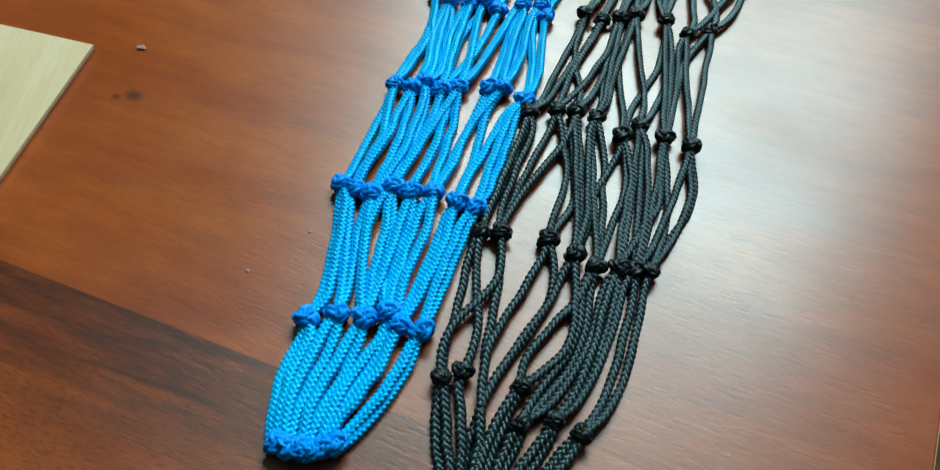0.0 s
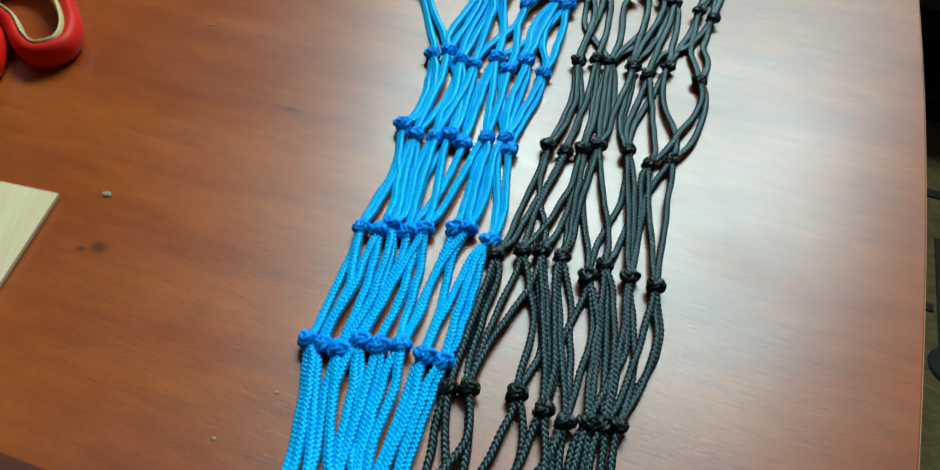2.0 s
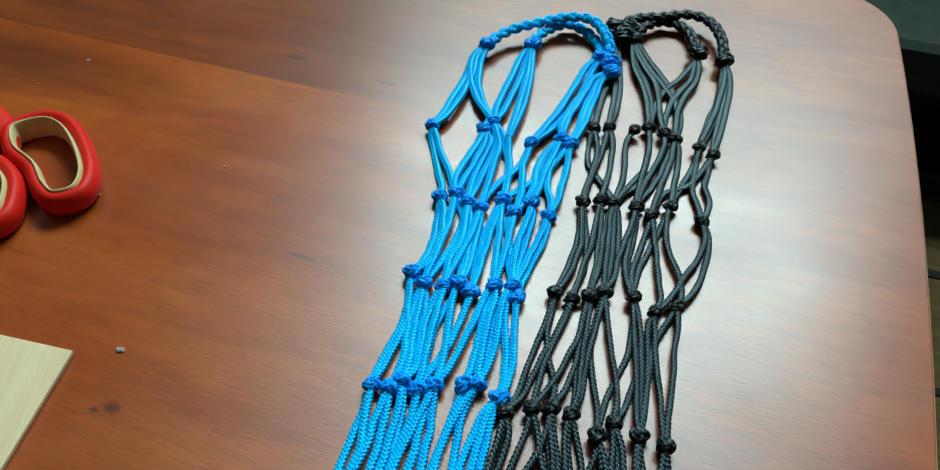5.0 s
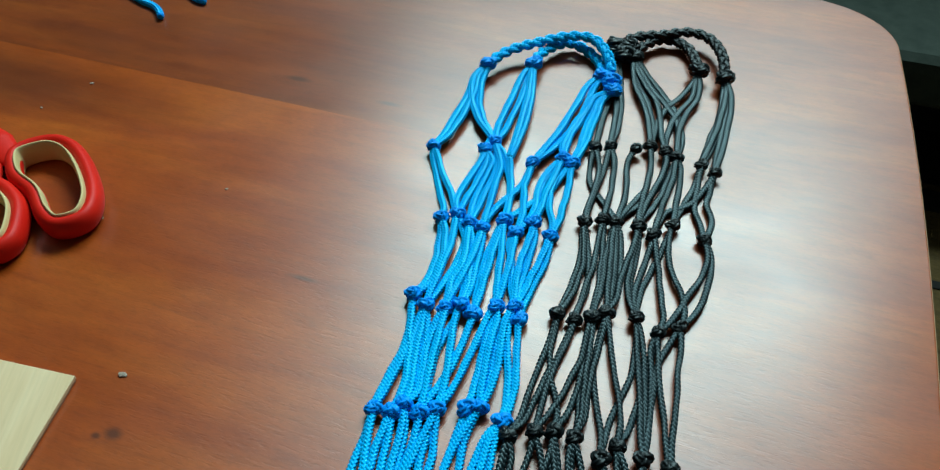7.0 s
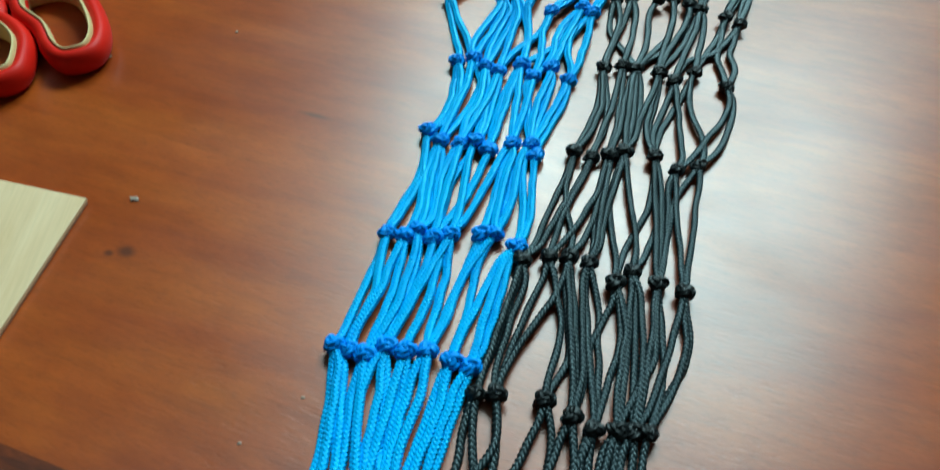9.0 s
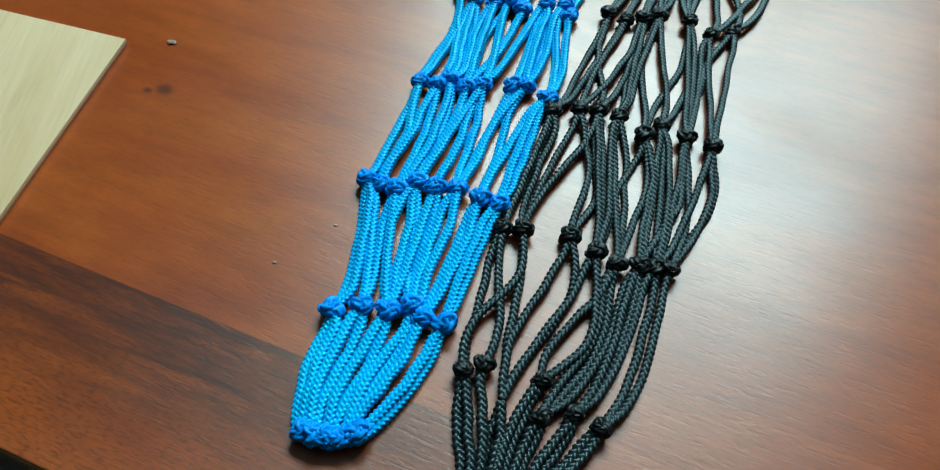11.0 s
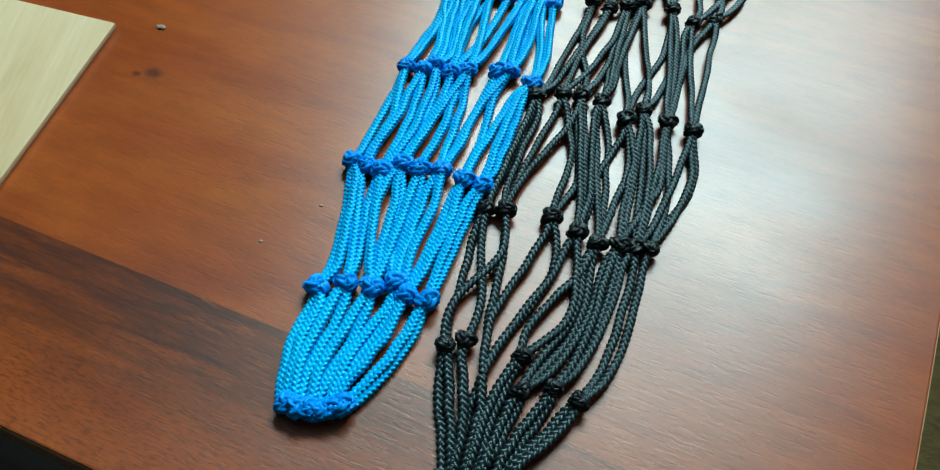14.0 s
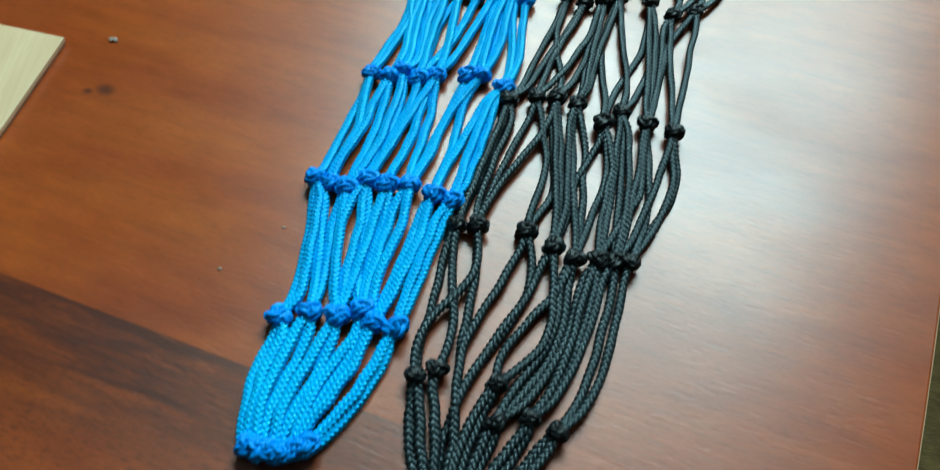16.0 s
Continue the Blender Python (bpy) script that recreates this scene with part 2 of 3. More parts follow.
def tube_mesh(name, path, radius, material, sides=16, braid=0.0, closed=False, pitch=0.0018, flat=1.0, radii=None, cols=8):
    """A tube along a path; braid: the height of the plaited yarns on it, as a part of the radius."""
    p = np.asarray(path, float)
    n = len(p)
    tan = np.roll(p, -1, 0) - np.roll(p, 1, 0) if closed else np.gradient(p, axis=0)
    tan /= np.linalg.norm(tan, axis=1, keepdims=True) + 1e-12
    up = np.tile((0.0, 0.0, 1.0), (n, 1))
    side = np.cross(tan, up)
    size = np.linalg.norm(side, axis=1, keepdims=True)
    side = np.where(size > 0.15, side / (size + 1e-12), np.cross(tan, (1.0, 0.2, 0.0)))
    side /= np.linalg.norm(side, axis=1, keepdims=True)
    up = np.cross(side, tan)
    step = np.linalg.norm(np.diff(p, axis=0), axis=1)
    s = np.concatenate([[0], np.cumsum(step)])
    a = np.arange(sides) * 2 * math.pi / sides
    r = np.full((n, sides), float(radius))
    if radii is not None:
        r = r * np.asarray(radii)[:, None]
    if braid:
        q = a / (2 * math.pi) * cols
        col = np.floor(q)
        w = 2 * (q - col) - 1 + cols / sides
        lean = np.where(col % 2 == 0, 1.0, -1.0)
        phase = s[:, None] / pitch + 0.36 * (lean * w)[None, :] + 0.5 * (col % 2)[None, :]
        grain = np.abs(np.sin(math.pi * phase)) * (1.0 - 0.66 * w * w)[None, :]
        r = r * (1 - braid * 0.5 + braid * grain)
    if not closed:
        r[0] *= 0.55
        r[-1] *= 0.55
    v = p[:, None, :] + r[..., None] * (np.cos(a)[None, :, None] * side[:, None, :] + flat * np.sin(a)[None, :, None] * up[:, None, :])
    rings = n if closed else n - 1
    i, j = np.meshgrid(np.arange(rings), np.arange(sides), indexing="ij")
    i2, j2 = (i + 1) % n, (j + 1) % sides
    f = np.stack([i * sides + j, i * sides + j2, i2 * sides + j2, i2 * sides + j], -1).reshape(-1, 4)
    mesh = bpy.data.meshes.new(name)
    faces = f.tolist()
    if not closed:
        faces += [list(range(sides))[::-1], [(n - 1) * sides + k for k in range(sides)]]
    mesh.from_pydata(v.reshape(-1, 3).tolist(), [], faces)
    mesh.materials.append(material)
    mesh.shade_smooth()
    return mesh


def spline(points, step, closed=False):
    """A smooth path through the points, at even steps."""
    p = np.asarray(points, float)
    k = len(p)
    out = []
    for i in range(k if closed else k - 1):
        if closed:
            a, b, c, d = p[(i - 1) % k], p[i], p[(i + 1) % k], p[(i + 2) % k]
        else:
            a, b, c, d = p[max(i - 1, 0)], p[i], p[i + 1], p[min(i + 2, k - 1)]
        t = np.linspace(0, 1, 24, endpoint=False)[:, None]
        out.append(0.5 * (2 * b + (c - a) * t + (2 * a - 5 * b + 4 * c - d) * t**2 + (3 * b - a - 3 * c + d) * t**3))
    out = np.concatenate(out + ([p[:1]] if closed else [p[-1:]]))
    return resample(out, step, closed)


def resample(out, step, closed=False):
    s = np.concatenate([[0], np.cumsum(np.linalg.norm(np.diff(out, axis=0), axis=1))])
    n = max(int(s[-1] / step), 4)
    t = np.linspace(0, s[-1], n, endpoint=not closed)
    return np.stack([np.interp(t, s, out[:, k]) for k in range(3)], -1)


def thing(name, label, category, group="", at=None):
    ob = tagged(new(name), label, category, group)
    ob.empty_display_size = 0.02
    if at is not None:
        ob.matrix_world = at
    return ob


def structure(ob, label=""):
    return tagged(ob, label, kind="structure")


# ---- the room ----
FLOOR_Z, CEIL_Z = -0.75, 2.50
U0, U1, V0 = -2.4, 2.2, -2.6


def room_box(name, lo, hi, material, label):
    size = [h - l for l, h in zip(lo, hi)]
    at = [(l + h) / 2 for l, h in zip(lo, hi)]
    ob = part(name, box(size, at), material)
    ob.matrix_world = ROOM
    return structure(ob, label)


room_box("floor", (U0, V0, FLOOR_Z - 0.1), (U1, WALL_V, FLOOR_Z), FLOOR, "dark brown wooden floor")
room_box("ceiling", (U0, V0, CEIL_Z), (U1, WALL_V, CEIL_Z + 0.1), CEIL, "unseen ceiling, darkened to keep fill light low")
room_box("wall_south", (U0, V0 - 0.15, FLOOR_Z), (U1, V0, CEIL_Z), WALL, "unseen dark wall that keeps fill light low")
room_box("wall_west", (U0 - 0.15, V0, FLOOR_Z), (U0, WALL_V, CEIL_Z), WALL, "unseen dark wall that keeps fill light low")
room_box("wall_east", (U1, V0, FLOOR_Z), (U1 + 0.15, WALL_V, CEIL_Z), WALL, "unseen dark wall that keeps fill light low")


def window_wall():
    wall = bmesh.new()
    l, r = WIN_U - WIN_W / 2, WIN_U + WIN_W / 2
    for lo, hi in (((U0, FLOOR_Z), (l, CEIL_Z)), ((r, FLOOR_Z), (U1, CEIL_Z)), ((l, FLOOR_Z), (r, WIN_LOW)), ((l, WIN_TOP), (r, CEIL_Z))):
        bmesh.ops.create_cube(wall, size=1.0, matrix=Matrix.Translation(((lo[0] + hi[0]) / 2, WALL_V + 0.15, (lo[1] + hi[1]) / 2)) @ Matrix.Diagonal((hi[0] - lo[0], 0.3, hi[1] - lo[1], 1)))
    ob = part("wall_north", wall, WALL)
    ob.matrix_world = ROOM
    structure(ob, "unseen dark wall with a window opening")
    win = structure(new("window_1"), "white framed window with two casements")
    win.matrix_world = ROOM
    y = WALL_V + 0.15
    for x in (l + 0.03, (l + r) / 2, r - 0.03):
        part("window_frame", box((0.06, 0.07, WIN_TOP - WIN_LOW), (x, y, (WIN_LOW + WIN_TOP) / 2), 0.006), FRAME, win)
    for z in (WIN_LOW + 0.03, WIN_TOP - 0.03):
        part("window_frame", box((WIN_W - 0.18, 0.06, 0.06), (WIN_U, y, z), 0.006), FRAME, win)
    part("window_sill", box((WIN_W + 0.1, 0.2, 0.03), (WIN_U, WALL_V - 0.06, WIN_LOW - 0.017), 0.006), FRAME, win)


window_wall()


# ---- the table ----
NEAR_V, FAR_V, RIGHT_U, LEFT_U = 0.0143, 0.629, 0.1172, -0.98


def table_outline(inset=0.0):
    """Slightly bowed short side, rounded corners."""
    def edge(v):
        return RIGHT_U - 0.15 * (v - 0.38) ** 2 - inset
    r, top, low = 0.055, FAR_V - inset, NEAR_V + inset
    out = [(LEFT_U + inset, low)]
    def corner(cu, cv, a0, a1, ru, rv):
        return [(cu + ru * math.cos(a), cv + rv * math.sin(a)) for a in np.linspace(a0, a1, 14)]
    out += corner(edge(low + r) - r, low + r, -math.pi / 2, 0, r, r)
    out += [(edge(v), v) for v in np.linspace(low + r, top - r, 24)[1:-1]]
    out += corner(edge(top - r) - r * 1.15, top - r, 0, math.pi / 2, r * 1.15, r)
    out += [(LEFT_U + inset, top)]
    return out


def table():
    t = thing("table", "brown wood-grain laminate table with a rounded corner", "table", at=ROOM)
    top = slab(table_outline(0.0008), -0.016, 0.0, 0.0006)
    across = top.loops.layers.uv.new("across")
    for f in top.faces:
        for loop in f.loops:
            loop[across].uv = (loop.vert.co.y, -loop.vert.co.x)
    part("tabletop", top, WOOD, t)
    part("edge_band", slab(table_outline(), -0.0155, -0.0009, 0.0008), EDGE, t, "pale worn edge band")
    for u in (LEFT_U + 0.08, RIGHT_U - 0.10):
        for v in (NEAR_V + 0.09, FAR_V - 0.09):
            part("leg", box((0.05, 0.05, 0.733), (u, v, -0.3835), 0.004), DARK, t)
    part("apron", box((1.0, 0.018, 0.08), (-0.43, NEAR_V + 0.1, -0.0565), 0.002), DARK, t)
    part("apron", box((1.0, 0.018, 0.08), (-0.43, FAR_V - 0.1, -0.0565), 0.002), DARK, t)


table()


# ---- beyond the table ----
def rug():
    r = thing("rug", "olive brown woven rug with black stripes on the floor", "rug", at=ROOM)
    part("rug_body", box((1.5, 1.75, 0.012), (1.0, 0.55, FLOOR_Z + 0.006), 0.004), RUG, r)
    for k in range(14):
        part("stripe", box((0.078, 0.062, 0.004), (0.375 + k * 0.092, 1.37, FLOOR_Z + 0.0135), 0.002), RUG_DARK, r)
    for v, w, u0, u1 in ((1.14, 0.018, 0.27, 1.73), (0.885, 0.014, 0.27, 0.478), (0.45, 0.02, 0.27, 1.73), (0.2, 0.02, 0.27, 1.73)):
        part("stripe", box((u1 - u0, w, 0.004), ((u0 + u1) / 2, v, FLOOR_Z + 0.0135), 0.001), RUG_DARK, r)
    part("stripe", box((0.026, 0.23, 0.004), (0.497, 0.92, FLOOR_Z + 0.0135), 0.001), RUG_DARK, r)
    bm = bmesh.new()
    bmesh.ops.create_cone(bm, cap_ends=True, segments=28, radius1=0.036, radius2=0.034, depth=0.005, matrix=Matrix.Translation((0.503, 0.785, FLOOR_Z + 0.014)))
    part("medallion", bm, RUG_DARK, r)


def bench():
    b = thing("bench", "low bench with a dark green cloth cover", "bench", at=ROOM)
    part("seat", box((1.9, 0.64, 0.10), (0.95, 1.618, FLOOR_Z + 0.30), 0.03, 3), GREEN, b)
    # added dark block: stands in for the shade beneath the seat
    part("shade_filler", box((1.84, 0.30, 0.25), (0.95, 1.77, FLOOR_Z + 0.125), 0.004), DARK, b, "dark block standing in for shade under the seat")


rug()
bench()


# ---- cords ----
STEP = 0.0004


def net_bag(name, label, cord, knot, radius, loose=(), cols=8):
    bag = thing(name, label, "net bag", "knotted net bags")
    return {"ob": bag, "rows": {}, "cord": cord, "knot": knot, "shapes": [], "count": 0, "r": radius, "loose": loose, "cols": cols, "pitch": 0.0018 if cols == 6 else 0.0021, "braid": 0.64 if cols == 6 else 0.72}


def knot_shape(i, material, r):
    """A tight knot: a cord that winds through itself three times."""
    t = np.linspace(0, 2 * math.pi, 126, endpoint=False)
    rng = np.random.RandomState(i)
    k = r * 0.40
    x, y, z = np.sin(t) + 1.75 * np.sin(2 * t), np.cos(t) - 1.75 * np.cos(2 * t), -np.sin(3 * t)
    p = np.stack([x * k * 1.02, y * k * (0.80 + 0.1 * rng.rand()), z * r * 0.66], -1)
    p += rng.normal(0, 0.00018, (7, 3))[np.arange(126) // 18]
    p = (np.roll(p, 1, 0) + p + np.roll(p, -1, 0)) / 3
    return tube_mesh("knot", p, r * 1.20, material, 32, 0.44, True, cols=6, pitch=0.0018)


def knot_row(bag, key, places):
    bag["rows"][key] = [np.array((x / 1000, y / 1000)) for x, y in places]


def add_mesh(name, mesh, bag, m=None, label=""):
    ob = new(name, mesh)
    ob.parent = bag["ob"]
    if m is not None:
        ob.matrix_local = m
    if label:
        tagged(ob, label)
    return ob


LIFT = {"f": 0.0052, "g": 0.0085, "m": 0.0050, "n": 0.0080, "end": 0.0016, "seam": 0.0034, "clasp": 0.0095}


def strands(bag, upper, lower, runs, wide=1.0):
    """Cords from the knots of one row to those of the next: from, to, and their bow in mm at five places on the way."""
    levels = (0.0, 0.0026, 0.0009, 0.0032, 0.0016)
    for i, (a, b, *bows) in enumerate(runs):
        rng = np.random.RandomState(bag["count"])
        bag["count"] += 1
        p, q = bag["rows"][upper][a], bag["rows"][lower][b]
        along = (q - p) / np.linalg.norm(q - p)
        across = np.array((-along[1], along[0]))
        r = bag["r"]
        za, zb = LIFT.get(upper, 0.0040), LIFT.get(lower, 0.0040)
        high = r * 0.84 + levels[(i + a) % 5] * r / 0.002 + (max(za, zb) - 0.004) * 0.35
        at = [(0.0, rng.uniform(-0.5, 0.5), za)]
        for t, bow in zip((0.14, 0.32, 0.5, 0.68, 0.86), bows):
            end = za if t < 0.5 else zb
            near = max(0.0, abs(t - 0.5) - 0.16) / 0.5
            at.append((t, bow, high + (end - high) * near))
        at.append((1.0, rng.uniform(-0.5, 0.5), zb))
        points = [(*(p + (q - p) * t + across * bow / 1000), max(z, r * 0.82)) for t, bow, z in at]
        path = spline(points, STEP)
        u = np.linspace(0, 1, len(path))
        waves = sum(rng.uniform(-1, 1) * np.sin(math.pi * k * u + rng.uniform(0, 6)) for k in (3, 5, 8))
        path[:, :2] += (across[None, :] * (np.sin(math.pi * u) * waves)[:, None]) * 0.00022
        path[:, 2] += np.sin(math.pi * u) * rng.uniform(0, 0.0005)
        swell = wide * (1 + 0.055 * sum(rng.uniform(-1, 1) * np.sin(math.pi * k * u + rng.uniform(0, 6)) for k in (2, 4, 7)))
        add_mesh("cord", tube_mesh("cord", path, r, bag["cord"], 30 if bag["cols"] == 6 else 28, bag["braid"], flat=0.82 / wide, radii=swell, cols=bag["cols"], pitch=bag["pitch"]), bag)


def tie_knots(bag, keys, size=1.0):
    """A knot at each place of the rows, set across the strands."""
    if not bag["shapes"]:
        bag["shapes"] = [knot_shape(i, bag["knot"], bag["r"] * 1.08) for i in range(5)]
    for key in keys:
        for i, p in enumerate(bag["rows"][key]):
            if (key, i) in bag["loose"]:
                continue
            rng = np.random.RandomState(len(key) * 31 + i * 7 + ord(key[0]))
            s = size * rng.uniform(0.94, 1.1)
            z = LIFT.get(key, 0.0038) + rng.uniform(-0.0002, 0.0006)
            m = pose(p[0], p[1], z, rng.uniform(-14, 14), rng.uniform(-14, 14), rng.uniform(-25, 25) + (180 if rng.rand() > 0.5 else 0))
            add_mesh("knot", bag["shapes"][rng.randint(5)], bag, m @ Matrix.Diagonal((s * 1.12, s, s * 0.92, 1)))


def rope(bag, name, points, radius=0.0018, turn=0.024, strands_in=3, thick=0.0017, material=None, label=""):
    """A plaited handle of three cords along the points, in mm."""
    core = spline(np.array(points) / 1000, 0.0005)
    tan = np.gradient(core, axis=0)
    tan /= np.linalg.norm(tan, axis=1, keepdims=True)
    side = np.cross(tan, (0, 0, 1.0))
    side /= np.linalg.norm(side, axis=1, keepdims=True)
    up = np.cross(side, tan)
    s = np.arange(len(core)) * 0.0005
    holder = add_mesh(name, None, bag, label=label)
    for k in range(strands_in):
        a = (s / turn * 2 * math.pi + k * 2 * math.pi / strands_in)[:, None]
        path = core + radius * (np.sin(a) * side + 0.55 * np.sin(2 * a) * up)
        ob = new("cord", tube_mesh("cord", path, thick, material or bag["cord"], 30 if bag["cols"] == 6 else 28, 0.55, cols=bag["cols"]))
        ob.parent = holder
    return holder


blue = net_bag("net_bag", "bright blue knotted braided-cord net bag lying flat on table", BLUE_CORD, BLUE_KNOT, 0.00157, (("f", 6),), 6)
knot_row(blue, "end", [(-54.2, 79.8), (-50.0, 77.2), (-45.2, 76.5), (-40.1, 76.7), (-35.0, 78.9)])
knot_row(blue, "a", [(-48.1, 122.5), (-38.7, 124.0), (-29.6, 122.3), (-21.9, 124.2), (-18.1, 119.7), (-10.8, 117.5)])
knot_row(blue, "b", [(-41.8, 178.9), (-36.5, 176.9), (-30.5, 174.4), (-22.9, 177.7), (-15.7, 175.5), (-7.4, 175.4), (0.9, 170.4), (7.8, 168.0)])
knot_row(blue, "c", [(-24.4, 231.9), (-16.9, 229.5), (-12.0, 232.9), (-5.5, 228.7), (1.7, 230.3), (14.3, 229.8), (19.8, 229.9), (28.4, 222.7)])
knot_row(blue, "d", [(-7.7, 292.7), (-1.9, 285.8), (6.7, 283.9), (14.0, 285.0), (19.9, 279.7), (30.7, 283.0), (39.1, 282.5), (40.8, 274.7)])
knot_row(blue, "e", [(6.9, 343.7), (15.1, 345.5), (21.0, 338.9), (27.6, 335.1), (39.4, 340.1), (44.1, 330.7), (53.7, 336.7), (61.5, 327.2)])
knot_row(blue, "f", [(3.7, 400.7), (32.9, 396.9), (38.7, 402.5), (58.3, 382.9), (76.2, 386.0), (80.6, 381.1), (46.1, 388.2)])
knot_row(blue, "g", [(40.4, 477.1), (69.1, 475.5), (109.9, 459.7), (114.0, 443.4)])
strands(blue, "g", "f", [(0, 0, -4.6, -2.2, -1.2, -0.4, 0.7), (0, 0, -1.8, 1.4, 3.5, 4.5, 3.9), (0, 2, -7.5, -9, -8, -6, -2.2), (0, 2, -9.3, -11.6, -11.3, -9.3, -4.5), (0, 1, -2.7, -4.6, -4.2, -0.9, 3.5), (1, 2, -3.6, -3.5, -3.3, -3, -1.9), (1, 2, 0.1, 1.2, 2, 2.1, 2.2), (1, 6, 0, 1.1, 1.4, 0.8, 0.6)], 1.18)
strands(blue, "g", "f", [(1, 6, 1.9, 3.4, 4, 3.7, 2.3), (2, 3, -3.8, -2.1, -0.6, 0.7, 0.6), (2, 3, 0.7, 3.3, 5.6, 5.3, 3.4), (3, 4, -7.1, -6.7, -6, -5.2, -2.9), (3, 5, -5.4, -4.9, -3.9, -2.2, -0.9), (3, 4, -7.6, -7.4, -7.1, -7, -5.2), (3, 5, -3.2, -2, -0.8, 0.5, 0.5)], 1.18)
strands(blue, "f", "e", [(0, 0, -1, -0.4, 0.3, 1, 1.6), (0, 1, 0.6, 0.1, 0.1, 0.8, 0), (1, 1, 0.7, -0.6, -2, -3.3, -2.9), (1, 1, 2.9, 3.4, 2.6, 1.2, 0.7), (1, 2, 5.1, 3.3, 1.5, 0, -0.4), (2, 2, 3.3, 5.1, 4.2, 3, 1.5), (2, 3, 3, 5.3, 3.9, 2.4, 1), (2, 4, 4.4, 5.5, 5.5, 4.7, 2.6), (6, 4, 0.8, 1.6, 2.2, 1.7, 0.7)], 1.1)
strands(blue, "f", "e", [(3, 5, -0.4, -1, -0.2, 1.1, 1.3), (3, 3, 1.8, 2.7, 1.1, -0.8, -1), (5, 4, 0.7, 2.2, 4, 2.2, 1.2), (4, 6, -3, -4.6, -4.6, -3.6, -1.8), (4, 6, -0.4, -0.5, -0.4, 0.1, 0.5), (4, 5, -2.7, -3.7, -1.9, 1.5, 2.1), (5, 7, 0.5, 1.6, 2, 2, 1.7), (4, 7, -1.8, -2.8, -3.7, -2.9, 0.2)], 1.1)
strands(blue, "e", "d", [(0, 0, 1.4, 2.7, 3.9, 3.8, 2.8), (0, 0, 3.7, 6, 7.2, 7.2, 5.7), (1, 1, 0.6, 1.7, 1.6, 0.5, -0.2), (2, 1, 1.4, 2.8, 3.1, 2.3, 1), (1, 3, 2, 4.1, 4.2, 3.4, 1.8), (2, 3, 1.8, 2.4, 2.7, 2.5, 1.3), (2, 2, 1, 1.9, 2.4, 0, -0.2), (3, 3, 1.3, 1.6, 1.9, 2, 1.7), (3, 2, 0.7, 1.6, 1.2, 0.7, 0.3)], 1.08)
strands(blue, "e", "d", [(4, 4, -0.1, -0.8, -0.5, -0.3, -0.2), (4, 4, -1.6, -3, -3.2, -2.3, -1.1), (4, 5, -0.4, -0.4, -0.3, -0.5, -0.4), (5, 5, 0.6, 0.9, 0.9, 0.6, 0.3), (5, 6, -2.8, -2.2, -1.7, -1.6, -0.9), (6, 6, 0.5, -0.8, -1.8, -2, -1.2), (6, 6, 2.3, 2, 1.3, 0.4, 0.1), (7, 6, 0.5, 0.6, 0.7, 0.8, 0.7), (7, 7, 1.4, 1.6, 0.8, -0.2, -0.9)], 1.08)
strands(blue, "d", "c", [(0, 0, 1.1, 3, 3.2, 1.3, 0), (1, 0, -0.3, 0.8, 0.7, 0.5, 0.5), (0, 1, 0.4, 1.2, 2.5, 3.1, 2.1), (1, 2, -0.1, -0.1, 0.1, 0.7, 1.2), (1, 2, 1.8, 2.6, 3.1, 3.5, 3.5), (2, 2, -1.2, -1.5, -0.1, 2.1, 3.3), (2, 3, 0.5, 0.3, -0, 0, 0.3), (3, 3, -0.3, -2.7, -2.9, -1.7, -0.4), (3, 4, -0.9, -0.6, 0.2, 0.9, 0.9)])
strands(blue, "d", "c", [(4, 3, 1, 2, 2.7, 2, 0.6), (5, 4, -1.1, -0, 0.7, 1.3, 1.5), (5, 5, 0.4, -0.7, -0.6, 0.3, 0.4), (5, 6, 1.5, 0.3, -0.5, -0.6, -0.7), (6, 6, -2, -2.4, -1.9, -0.7, -0.2), (6, 6, -1.8, -1, 0.7, 1.7, 1.4), (6, 7, -1.7, -1.8, -0.3, 0.7, 0.9), (7, 7, 0.1, 1.1, 2.2, 2.8, 2.1)])
strands(blue, "c", "b", [(0, 0, 0.4, 0.6, 0.1, 0.3, 0.8), (0, 1, 0.4, 1.3, 2.8, 1.6, -0.3), (1, 1, -0.4, 0, 1, -0.1, -0.4), (1, 2, 0.9, 1.7, 2.1, 1.4, 0.6), (2, 2, 2.2, 3.5, 4, 3.7, 2.2), (2, 3, 2.2, 2.8, 2.1, 0.8, -0.1), (3, 3, 1.3, 1.8, 1.4, 0.8, 0.6), (4, 3, 0.3, 0, -0.1, 0, 0)])
strands(blue, "c", "b", [(4, 4, -0.7, -0.6, 0.8, 0.7, -0.3), (4, 5, 0.5, 0.8, 0.5, -0.3, -1.2), (5, 5, 0.1, 0, -0.1, 0, 0.3), (6, 5, -1.3, -3.1, -2.3, -0.7, -0.1), (6, 6, -2.1, -2.7, -1.2, -0.3, -0.7), (7, 6, -3.2, -3.2, -2.5, -2.6, -1.5), (7, 7, -2.5, -2.6, -2, -1.4, -0.6), (7, 7, -0.7, 0.1, 1.1, 1.5, 1.7)])
